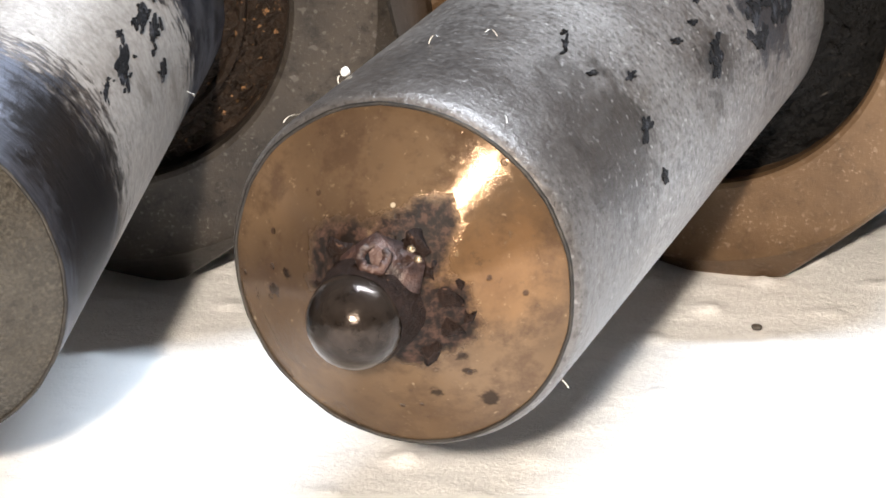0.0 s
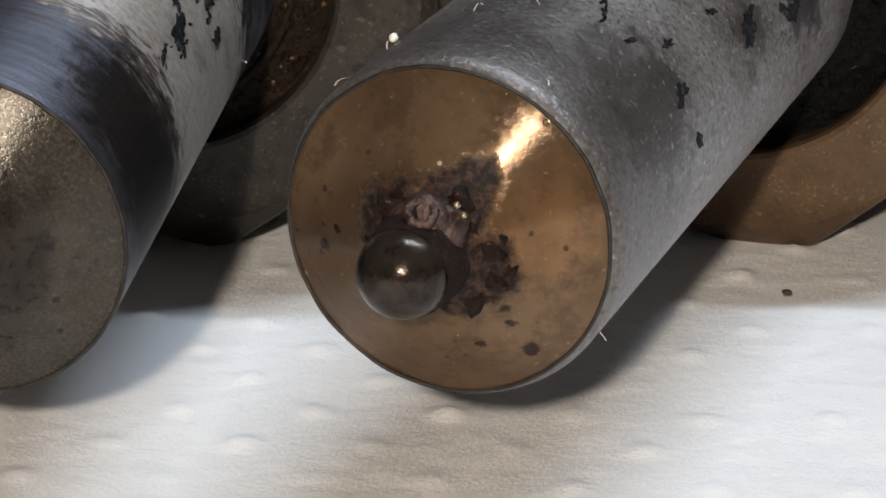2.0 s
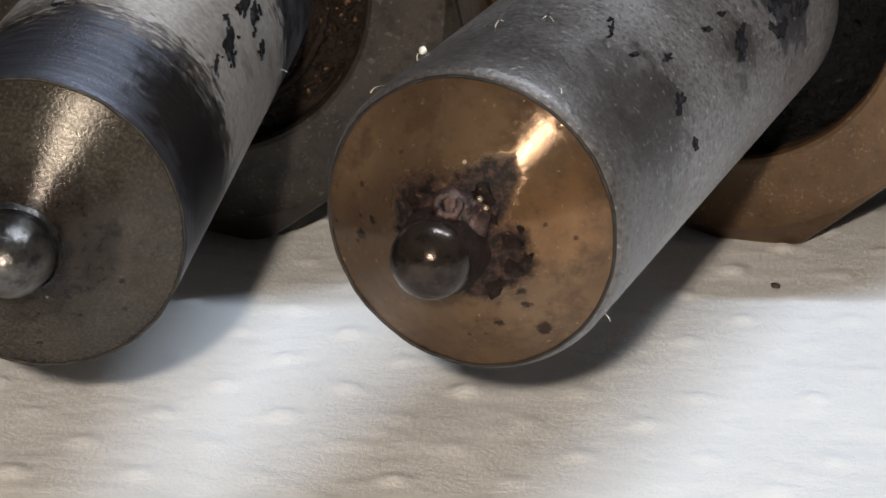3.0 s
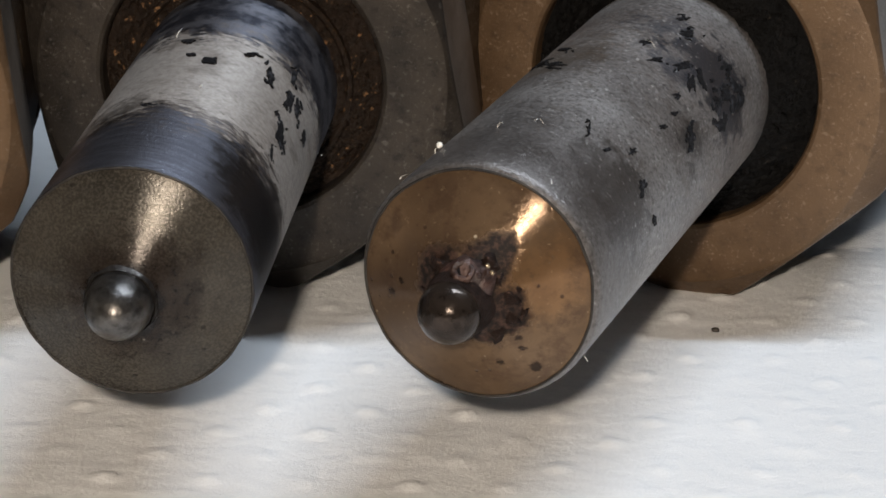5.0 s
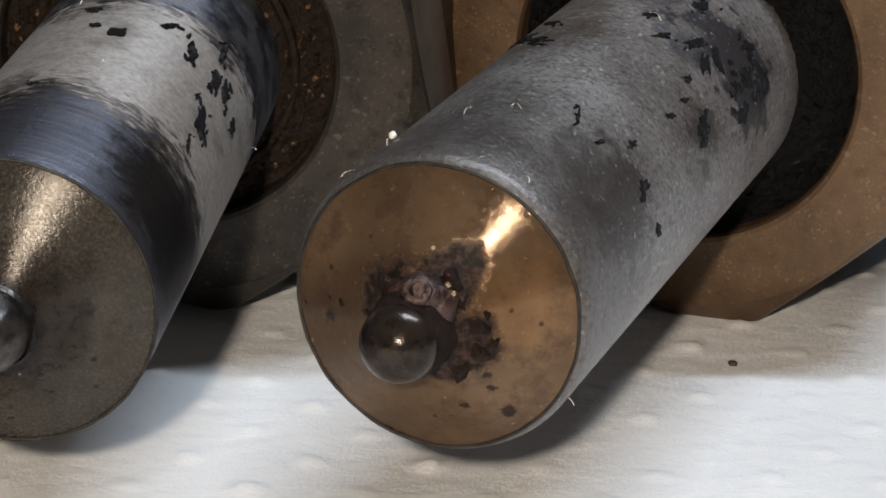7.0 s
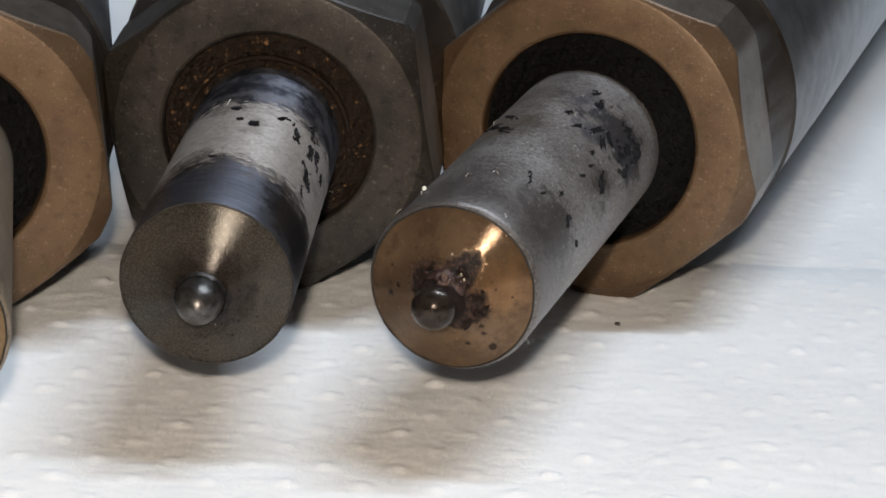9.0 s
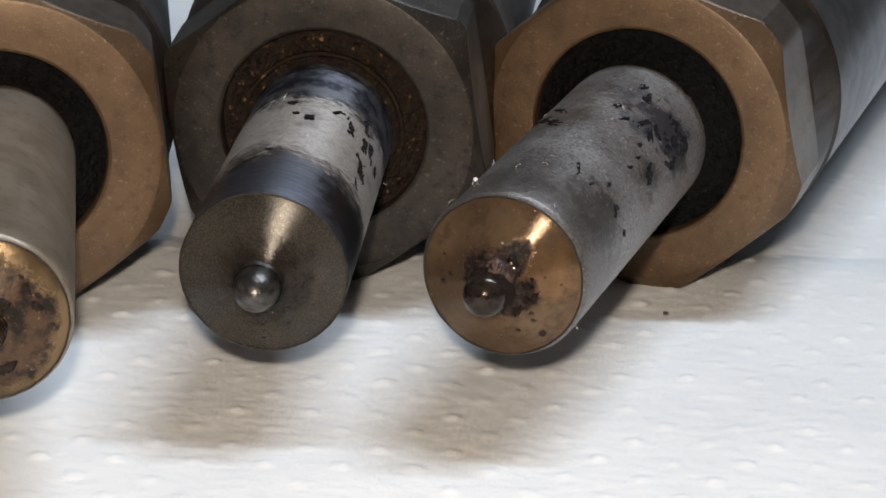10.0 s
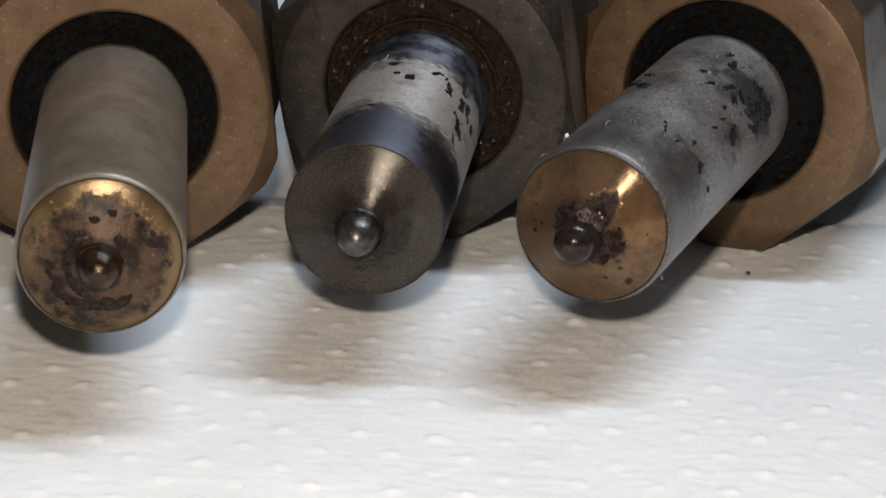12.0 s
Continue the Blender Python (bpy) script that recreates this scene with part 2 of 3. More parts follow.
def olive_face():
    """Dull dark grey-green face, grainy, brownish and sooty towards its nose."""
    n = Nodes("olive_face")
    ragged = n.grain(1.4, 6, 0.7)
    fine = n.grain(6.5, 5, 0.75)
    dust = n.grain(13.0, 2, 0.6)
    colour = n.mix(n.ramp(n.grain(0.35, 3), 0.35, 0.65), (0.033, 0.029, 0.024), (0.056, 0.049, 0.040))
    colour = n.mix(n.ramp(dust, 0.56, 0.70, 0, 0.6), colour, (0.115, 0.105, 0.085))
    colour = n.mix(n.ramp(dust, 0.44, 0.34, 0, 0.5), colour, (0.018, 0.017, 0.015))
    colour = n.mix(n.ramp(n.rings(5.0), 0.45, 0.62, 0, 0.45), colour, (0.065, 0.058, 0.046))
    dark_ring = n.blot(0.0, -0.12, 1.12, ragged, 0.7)
    d = n.blot(0.2, -0.1, 1.7, ragged, 2.2)
    colour = n.mix(n.ramp(d, 0.9, -0.6, 0, 0.85), colour, (0.020, 0.014, 0.011))
    smudge = n.calc("MULTIPLY", n.ramp(n.grain(2.4, 6, 0.75), 0.50, 0.62), n.ramp(n.blot(0.7, -0.3, 1.9, ragged, 1.6), 0.5, -0.5))
    colour = n.mix(n.calc("MULTIPLY", smudge, 0.8), colour, (0.009, 0.007, 0.006))
    pits, _ = n.cells(1.9)
    pit = n.calc("MULTIPLY", n.ramp(pits, 0.18, 0.10), n.ramp(n.grain(0.7, 2), 0.50, 0.58))
    colour = n.mix(n.calc("MULTIPLY", pit, 0.85), colour, (0.012, 0.010, 0.009))
    specks, _ = n.cells(1.3)
    bright = n.calc("MULTIPLY", n.ramp(specks, 0.07, 0.04), n.ramp(n.grain(0.6, 2), 0.48, 0.56))
    colour = n.mix(n.calc("MULTIPLY", bright, 0.8), colour, (0.45, 0.42, 0.36))
    colour = n.mix(n.ramp(dark_ring, 0.12, -0.12, 0, 0.95), colour, (0.006, 0.005, 0.005))
    return n.finish(colour, 0.38, n.ramp(dust, 0.35, 0.65, 0.22, 0.34), n.calc("ADD", n.calc("ADD", fine, dust), n.rings(6.0)), 0.0045, spec=0.3, brushed=0.95)


def scorched_face():
    """Golden rim round a face caked with brown and black deposit."""
    n = Nodes("scorched_face")
    ragged = n.grain(0.9, 6, 0.7)
    fine = n.grain(5.0, 5, 0.7)
    colour = n.mix(n.ramp(n.grain(0.5, 3), 0.35, 0.65), (0.095, 0.064, 0.034), (0.175, 0.118, 0.062))
    d = n.blot(0.0, -0.2, 2.75, ragged, 2.6)
    cake = n.ramp(d, 0.25, -0.25)
    brown = n.mix(n.ramp(ragged, 0.40, 0.60), (0.012, 0.008, 0.006), (0.075, 0.043, 0.024))
    brown = n.mix(n.ramp(fine, 0.62, 0.70, 0, 0.6), brown, (0.38, 0.27, 0.18))
    colour = n.mix(cake, colour, brown)
    height = n.calc("ADD", fine, n.calc("MULTIPLY", n.calc("MULTIPLY", ragged, cake), 5.0))
    return n.finish(colour, n.ramp(cake, 0, 1, 0.55, 0.20), n.ramp(cake, 0, 1, 0.27, 0.45), height, 0.016, spec=0.3, brushed=0.7)


def bronze_nut(name, dark, light, metallic, rough, mottle=0.4):
    n = Nodes(name)
    fine = n.grain(4.5, 5, 0.75)
    colour = n.mix(n.ramp(n.grain(0.22, 4), 0.35, 0.65), dark, light)
    colour = n.mix(n.ramp(n.grain(1.6, 5, 0.75), 0.50, 0.68, 0, mottle), colour, tuple(c * 0.45 for c in dark))
    grit = n.calc("MULTIPLY", n.ramp(n.grain(9.0, 4, 0.7), 0.55, 0.72), n.ramp(n.grain(0.9, 2), 0.42, 0.62, 0.08, 0.30))
    pale = sum(light) / 3
    colour = n.mix(grit, colour, tuple(min(1, 0.12 + c * 1.6 + pale * 0.9) for c in light))
    grain_spots = n.ramp(n.grain(4.0, 1, 0.4), 0.66, 0.74, 0, 0.16)
    colour = n.mix(grain_spots, colour, tuple(min(1, 0.16 + c * 1.9) for c in light))
    fine = n.calc("ADD", n.calc("ADD", fine, grit), grain_spots)
    colour = n.mix(n.ramp(fine, 0.36, 0.28, 0, 0.5), colour, tuple(c * 0.4 for c in dark))
    return n.finish(colour, metallic, rough, fine, 0.016)


def soot(name, base, fleck, fleck_from, gloss=0.42, spec=0.2):
    n = Nodes(name)
    rough_grain = n.grain(2.5, 6, 0.75)
    fine = n.grain(3.2, 3, 0.7)
    colour = n.mix(n.ramp(rough_grain, 0.35, 0.70), tuple(c * 0.5 for c in base), base)
    colour = n.mix(n.ramp(fine, fleck_from, fleck_from + 0.05, 0, 0.9), colour, fleck)
    return n.finish(colour, 0.0, gloss, n.calc("ADD", rough_grain, n.grain(6.0, 4, 0.7)), 0.14, spec=spec)


def plain_rough(name, a, b, scale, rough=0.8, metallic=0.0):
    n = Nodes(name)
    g = n.grain(scale, 5, 0.65)
    return n.finish(n.mix(n.ramp(g, 0.35, 0.65), a, b), metallic, rough, g, 0.02)


def nose_metal(name, a, b, metallic, rough, spec=0.5, relief=0.035):
    n = Nodes(name)
    g = n.grain(1.3, 5, 0.7)
    return n.finish(n.mix(n.ramp(g, 0.35, 0.62), a, b), metallic, rough, n.calc("ADD", n.grain(5.0, 4), g), relief, spec=spec)


PAPER = paper_material()
GREY_STEEL, BLUED, BROWN_STEEL = grey_steel(), blued_steel(), brown_steel()
GOLD_FACE, OLIVE_FACE, SCORCHED = gold_face(), olive_face(), scorched_face()
TAN_NUT = bronze_nut("tan_nut", (0.098, 0.058, 0.030), (0.148, 0.091, 0.049), 0.45, 0.44)
DARK_NUT = bronze_nut("dark_nut", (0.023, 0.019, 0.016), (0.050, 0.041, 0.033), 0.45, 0.44, 0.7)
# hexagon flats: glossy, and made paler to carry the ceiling lamp's reflection
TAN_FLAT = bronze_nut("sheen_tan", (0.16, 0.13, 0.105), (0.25, 0.21, 0.175), 0.85, 0.42)
DARK_FLAT = bronze_nut("sheen_dark", (0.12, 0.11, 0.10), (0.20, 0.186, 0.17), 0.85, 0.42)
# rear shoulder of each nut: a darker brown than the tan faces
SHOULDER = bronze_nut("dark_brown_shoulder", (0.026, 0.018, 0.012), (0.048, 0.033, 0.021), 0.45, 0.42)
BLACK_SOOT = soot("black_soot", (0.007, 0.0066, 0.0066), (0.07, 0.06, 0.05), 0.67, 0.5, 0.14)
RUSTY_SOOT = soot("rusty_soot", (0.027, 0.017, 0.0115), (0.28, 0.15, 0.07), 0.62)
FLAKE = soot("carbon", (0.011, 0.011, 0.013), (0.040, 0.041, 0.048), 0.56, 0.6, 0.14)
GOLD_NOSE = nose_metal("sooty_nose", (0.022, 0.017, 0.014), (0.050, 0.039, 0.033), 0.65, 0.19, 0.30, 0.012)
OLIVE_NOSE = nose_metal("steel_nose", (0.040, 0.037, 0.035), (0.125, 0.118, 0.112), 0.85, 0.29, 0.5, 0.022)
BROWN_NOSE = nose_metal("brown_nose", (0.010, 0.007, 0.005), (0.055, 0.033, 0.018), 0.6, 0.24)
PINK_NECK = nose_metal("pinkish_neck", (0.020, 0.011, 0.009), (0.070, 0.039, 0.032), 0.15, 0.42, 0.45, 0.08)
CRUST = soot("brown_crust", (0.023, 0.013, 0.010), (0.10, 0.055, 0.036), 0.64, 0.6, 0.12)
SCORCH_CRUST = soot("scorched_crust", (0.026, 0.016, 0.0105), (0.09, 0.052, 0.028), 0.62, 0.45, 0.25)
BEAD = nose_metal("bright_bead", (0.35, 0.27, 0.18), (0.55, 0.45, 0.32), 0.8, 0.25)
RIM_DARK = nose_metal("rim_edge", (0.008, 0.007, 0.0065), (0.028, 0.023, 0.018), 0.3, 0.55)
LINT = plain_rough("lint", (0.75, 0.74, 0.70), (0.85, 0.85, 0.82), 3.0)
GRIT = plain_rough("grit", (0.03, 0.025, 0.02), (0.06, 0.05, 0.04), 3.0)
BODY_STEEL = plain_rough("body_steel", (0.17, 0.17, 0.175), (0.24, 0.24, 0.245), 0.6, 0.33, 0.85)
BENCH = plain_rough("bench", (0.20, 0.14, 0.09), (0.28, 0.20, 0.13), 0.02, 0.6)
WALL = plain_rough("wall_paint", (0.09, 0.09, 0.093), (0.12, 0.12, 0.123), 0.004, 0.9)


# ---- meshes ----
def part(name, bm, material, parent=None, label=""):
    me = bpy.data.meshes.new(name)
    bm.to_mesh(me)
    bm.free()
    me.materials.append(material)
    ob = new(name, me)
    ob.parent = parent
    if label:
        tagged(ob, label)
    return ob


def smooth(ob, degrees=30):
    """Smooth shading with sharp edges where faces meet at more than the angle."""
    me = ob.data
    bm = bmesh.new()
    bm.from_mesh(me)
    for f in bm.faces:
        f.smooth = True
    for e in bm.edges:
        if len(e.link_faces) == 2 and e.calc_face_angle() > radians(degrees):
            e.smooth = False
    bm.to_mesh(me)
    bm.free()
    return ob


def turned(profile, segments=96, wobble=None, closed=False):
    """A turned mesh from (radius, height) pairs in millimetres, about z. wobble(angle, i) -> (dr, dz)."""
    bm = bmesh.new()
    rings = []
    for i, (r, z) in enumerate(profile):
        if r < 1e-6:
            rings.append([bm.verts.new((0, 0, z * MM))])
            continue
        ring = []
        for k in range(segments):
            a = 2 * math.pi * k / segments
            dr, dz = wobble(a, i) if wobble else (0, 0)
            ring.append(bm.verts.new(((r + dr) * math.cos(a) * MM, (r + dr) * math.sin(a) * MM, (z + dz) * MM)))
        rings.append(ring)
    pairs = list(zip(rings, rings[1:]))
    if closed:
        pairs.append((rings[-1], rings[0]))
    for lo, hi in pairs:
        for k in range(segments):
            j = (k + 1) % segments
            if len(lo) == 1:
                bm.faces.new((lo[0], hi[k], hi[j]))
            elif len(hi) == 1:
                bm.faces.new((lo[k], hi[0], lo[j]))
            else:
                bm.faces.new((lo[k], hi[k], hi[j], lo[j]))
    bmesh.ops.recalc_face_normals(bm, faces=bm.faces)
    return bm


def arc(cx, cz, r, a0, a1, n=8):
    return [(cx + r * math.cos(radians(a0 + (a1 - a0) * i / n)), cz + r * math.sin(radians(a0 + (a1 - a0) * i / n))) for i in range(n + 1)]


def lump(size, seed, flat=1.0, rough=0.35):
    bm = bmesh.new()
    bmesh.ops.create_icosphere(bm, subdivisions=2, radius=1.0)
    for v in bm.verts:
        d = 1 + rough * noise.noise(v.co * 1.3 + Vector((seed * 7.1, seed * 3.3, 0)))
        v.co = Vector((v.co.x * d, v.co.y * d, v.co.z * d * flat)) * size * MM
    for f in bm.faces:
        f.smooth = True
    return bm


def flake_mesh(radius, angle, s, a, b, tilt, seed):
    """A thin ragged flake lying on a cylinder: centre at angle and s along it, half sizes a and b."""
    bm = bmesh.new()
    n, ct, st = 40, math.cos(radians(tilt)), math.sin(radians(tilt))

    def on(u, v, lift):
        x, y = u * ct - v * st, u * st + v * ct
        th, r = radians(angle) + x / radius, radius + lift
        return bm.verts.new((r * math.cos(th) * MM, r * math.sin(th) * MM, -(s + y) * MM))
    rings = []
    for scale, lift in ((1.0, -0.02), (0.94, 0.030), (0.5, 0.038)):
        ring = []
        for k in range(n):
            th = 2 * math.pi * k / n
            q = 0.82 + 0.75 * noise.noise((math.cos(th) * 1.6 + seed * 5.3, math.sin(th) * 1.6, seed * 1.7)) + 0.30 * noise.noise((math.cos(th) * 3, math.sin(th) * 3 + seed, 3.0)) + 0.16 * noise.noise((math.cos(th) * 9, math.sin(th) * 9 + seed, 6.0))
            ring.append(on(a * q * scale * math.cos(th), b * q * scale * math.sin(th), lift + 0.01 * noise.noise((k * 0.9, seed, scale))))
        rings.append(ring)
    for lo, hi in zip(rings, rings[1:]):
        for k in range(n):
            bm.faces.new((lo[k], lo[(k + 1) % n], hi[(k + 1) % n], hi[k]))
    bm.faces.new(rings[-1])
    bmesh.ops.recalc_face_normals(bm, faces=bm.faces)
    return bm


def hex_nut_mesh(hole, face_r, flats, back, length, corner, chamfer=42):
    """Front of a retaining nut: bored, faced and chamfered hexagon. z = 0 is its front face; it runs towards -z."""
    bm = bmesh.new()
    seg = 144
    slope = math.tan(radians(chamfer))

    def ring(radius_of, z_of):
        out = []
        for k in range(seg):
            a = 2 * math.pi * k / seg
            r = radius_of(a)
            out.append(bm.verts.new((r * math.cos(a) * MM, r * math.sin(a) * MM, z_of(r) * MM)))
        return out

    def hex_r(a):
        q = (a - radians(corner) + math.pi / 6) % (math.pi / 3) - math.pi / 6
        r = flats / math.cos(math.pi / 6 - abs(q))
        return min(r, 8.05)
    drop = lambda r: -0.05 - max(0.0, r - face_r) * slope
    rows = [
        ring(lambda a: hole, lambda r: -4.0),
        ring(lambda a: hole, lambda r: -0.22),
        ring(lambda a: hole + 0.07, lambda r: -0.06),
        ring(lambda a: hole + 0.20, lambda r: 0.0),
        ring(lambda a: (hole + face_r) / 2, lambda r: 0.0),
        ring(lambda a: face_r - 0.16, lambda r: 0.0),
        ring(lambda a: face_r, lambda r: -0.05),
        ring(lambda a: hex_r(a) - 0.06, drop),
        ring(hex_r, lambda r: drop(r) - 0.08),
        ring(hex_r, lambda r: -length + 0.45 * (r - flats)),
        ring(lambda a: max(flats + 0.10, hex_r(a) - 0.05), lambda r: -length - 0.12),
        ring(lambda a: back - 0.14, lambda r: -length - 2.7),
        ring(lambda a: back, lambda r: -length - 2.95),
        ring(lambda a: back - 0.4, lambda r: -length - 3.2),
    ]
    for i, (lo, hi) in enumerate(zip(rows, rows[1:])):
        for k in range(seg):
            j = (k + 1) % seg
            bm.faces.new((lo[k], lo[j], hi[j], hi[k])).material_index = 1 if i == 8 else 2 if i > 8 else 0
    bmesh.ops.recalc_face_normals(bm, faces=bm.faces)
    return bm


def axis_frame(x, y, z, yaw, pitch):
    """Frame with its origin at the middle of the face's rim: z towards the nose, x level, y up."""
    a = Vector((math.sin(radians(yaw)) * math.cos(radians(pitch)), math.cos(radians(yaw)) * math.cos(radians(pitch)), math.sin(radians(pitch))))
    side = Vector((math.cos(radians(yaw)), -math.sin(radians(yaw)), 0))
    up = side.cross(a)
    m = Matrix((side, up, -a)).transposed().to_4x4()
    m.translation = Vector((x, y, z)) * MM
    return m


def injector(label, at, shank, face, nose, neck_metal, nut, bore, rim_r, shank_r, length, nut_hole, cone_rise, nose_r, nose_z, corner, seed, root_r=None, lip=False, heap=1.2, nut_r=7.18, nose_long=1.0):
    """A diesel injector lying on its nut: nose, conical face, shank, sooty bore, hexagonal retaining nut and body."""
    thing = new("fuel_injector")
    thing.matrix_world = axis_frame(*at)
    tagged(thing, label, "fuel injector", "fuel injectors in a row")
    root_r = root_r or shank_r
    rnd = random.Random(seed)
    body = turned([(rim_r - 0.02, -0.01), (rim_r + (shank_r - rim_r) * 0.55, -0.10), (shank_r, -0.34)]
                  + [(shank_r + (root_r - shank_r) * i / 12, -0.34 - (length + 1.0) * i / 12) for i in range(1, 13)])
    smooth(part("nozzle_shank", body, shank, thing), 40)
    # conical face, running into the neck of the nose with a fillet
    base_r = nose_r + 0.34
    prof = [(rim_r, -0.02)] + [(rim_r - 0.05 + (base_r - rim_r + 0.05) * i / 10, 0.02 + cone_rise * i / 10) for i in range(11)]
    prof += [(nose_r + 0.20, cone_rise + 0.10), (nose_r + 0.10, cone_rise + 0.22)]
    jag = lambda a, i: (0.0, 0.015 * noise.noise((math.cos(a) * 2 + seed, math.sin(a) * 2, i * 0.6)))
    face_ob = smooth(part("conical_face", turned(prof, 96, jag), face, thing), 50)
    neck = [(nose_r + 0.12, cone_rise + 0.16), (nose_r + 0.07, cone_rise + 0.40), (nose_r + 0.03, nose_z - 0.10), (nose_r, nose_z + 0.06)]
    uneven = lambda a, i: (0.05 * noise.noise((math.cos(a) * 2.2 + seed, math.sin(a) * 2.2, i * 0.8)), 0.0)
    neck_ob = smooth(part("nose_neck", turned(neck, 64, uneven), neck_metal, thing), 50)
    dome = [(nose_r - 0.03, nose_z - 0.04)] + [(r, nose_z + (z - nose_z) * nose_long) for r, z in arc(0, nose_z, nose_r + 0.012, 0, 82, 12) + [(0, nose_z + nose_r + 0.012)]]
    smooth(part("nose", turned(dome, 64), nose, neck_ob), 50)
    edge = turned(arc(rim_r - 0.01, 0.0, 0.044, 0, 330, 7), 120, lambda a, i: (0.025 * noise.noise((math.cos(a) * 7 + seed, math.sin(a) * 7, 0.3)), 0.02 * noise.noise((math.cos(a) * 9, math.sin(a) * 9 + seed, 1.3))), closed=True)
    smooth(part("rim_burr", edge, RIM_DARK, face_ob), 60)
    # nut, bore packing, body behind
    z0 = -length
    nut_ob = part("retaining_nut", hex_nut_mesh(nut_hole, nut_r, nut_r + 0.15, 8.12, 5.0, corner), nut, thing)
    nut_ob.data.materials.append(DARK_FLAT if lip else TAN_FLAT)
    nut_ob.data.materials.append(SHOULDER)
    nut_ob.location.z = z0 * MM
    smooth(nut_ob, 18)
    rough = lambda a, i: (0.0, 0.20 * noise.noise((math.cos(a) * 11 + seed, math.sin(a) * 11, i * 0.9)) + 0.16 * noise.noise((math.cos(a) * 30, math.sin(a) * 30 + seed, i * 2.3)))
    n = 14
    bank = lambda u: -0.85 + heap * (1 - u) ** 1.6
    bed = turned([(root_r - 0.05 + (nut_hole - root_r + 0.10) * i / n, bank(i / n)) for i in range(n + 1)], 240, rough)
    bed_ob = smooth(part("sooty_seat", bed, bore, thing), 60)
    bed_ob.location.z = z0 * MM
    if lip:
        ring = turned([(root_r + 0.24, -0.6), (root_r + 0.26, 0.02), (root_r + 0.36, 0.10), (root_r + 0.48, 0.02), (root_r + 0.50, -0.6)], 120, lambda a, i: (0.02 * noise.noise((math.cos(a) * 6, math.sin(a) * 6, seed)), 0.05 * noise.noise((math.cos(a) * 4, math.sin(a) * 4, seed + 2))))
        ring_ob = smooth(part("sealing_washer", ring, bore, thing, "rusty copper sealing washer"), 50)
        ring_ob.location.z = z0 * MM
    tail = turned([(6.9, -7.6), (7.85, -7.9), (8.05, -8.2), (8.08, -30.0), (8.08, -70.0), (7.6, -70.5), (0, -70.5)], 96)
    tail_ob = smooth(part("injector_body", tail, BODY_STEEL, thing, "smooth grey steel injector body"), 40)
    tail_ob.location.z = z0 * MM
    for k in range(220):
        a, r = rnd.uniform(0, 2 * math.pi), rnd.uniform(root_r + 0.25, nut_hole - 0.15)
        size = rnd.uniform(0.10, 0.22) if k % 5 == 0 else rnd.uniform(0.04, 0.11)
        crumb = part("soot_crumb", lump(size, k + seed * 31, 0.8, 0.8), bore, bed_ob)
        crumb.location = (r * math.cos(a) * MM, r * math.sin(a) * MM, (-0.05 + bank((r - root_r) / (nut_hole - root_r))) * MM)
    return thing


def piece(thing, name):
    """The part of a thing that bears the name."""
    return next(c for c in thing.children if c.name.split(".")[0] == name)


def flakes(thing, radius, rows, seed):
    """Carbon flakes; a large patch is a cluster of ragged pieces."""
    rnd, shank = random.Random(seed), piece(thing, "nozzle_shank")
    for i, (angle, s, a, b, tilt) in enumerate(rows):
        pieces = [(0.0, 0.0, 1.0, 0.0)]
        if a > 0.45:
            pieces = [(rnd.uniform(-0.25, 0.25), rnd.uniform(-0.2, 0.2), 0.66 if a < 1.3 else 0.30, rnd.uniform(-8, 8))]
            pieces += [(rnd.uniform(-0.85, 0.85), rnd.uniform(-0.9, 0.9), rnd.uniform(0.07, 0.28), rnd.uniform(-35, 35)) for _ in range(7 if a < 1.3 else 22)]
        for j, (u, v, k, turn) in enumerate(pieces):
            ct, st = math.cos(radians(tilt)), math.sin(radians(tilt))
            x, y = u * a * ct - v * b * st, u * a * st + v * b * ct
            part("carbon_flake", flake_mesh(radius, angle + math.degrees(x / radius), s + y, a * k, max(b * k * 0.95, 0.035), tilt + turn, seed + i * 1.37 + j * 0.71), FLAKE, shank)


# ---- structure: room, bench, paper towel ----
def slab(name, x0, x1, y0, y1, z0, z1, material, label, category):
    bm = bmesh.new()
    bmesh.ops.create_cube(bm, size=1.0)
    for v in bm.verts:
        v.co = Vector((x0 + (v.co.x + 0.5) * (x1 - x0), y0 + (v.co.y + 0.5) * (y1 - y0), z0 + (v.co.z + 0.5) * (z1 - z0)))
    return tagged(part(name, bm, material), label, category, kind="structure")


slab("wall_north", -1.6, 1.6, 1.6, 1.7, -0.9, 1.6, WALL, "plain dark grey painted wall behind the bench", "wall")
slab("wall_south", -1.6, 1.6, -1.7, -1.6, -0.9, 1.6, WALL, "plain dark grey painted wall", "wall")
slab("wall_east", 1.6, 1.7, -1.7, 1.7, -0.9, 1.6, WALL, "plain dark grey painted wall", "wall")
slab("wall_west", -1.7, -1.6, -1.7, 1.7, -0.9, 1.6, WALL, "plain dark grey painted wall", "wall")
slab("floor", -1.7, 1.7, -1.7, 1.7, -1.0, -0.9, WALL, "plain dark grey floor of the workshop", "floor")
slab("ceiling", -1.7, 1.7, -1.7, 1.7, 1.6, 1.7, WALL, "plain dark grey painted ceiling", "ceiling")
slab("bench_top", -0.7, 0.7, -0.4, 0.6, -0.042, -0.0022, BENCH, "brown wooden workbench top under the paper", "workbench")


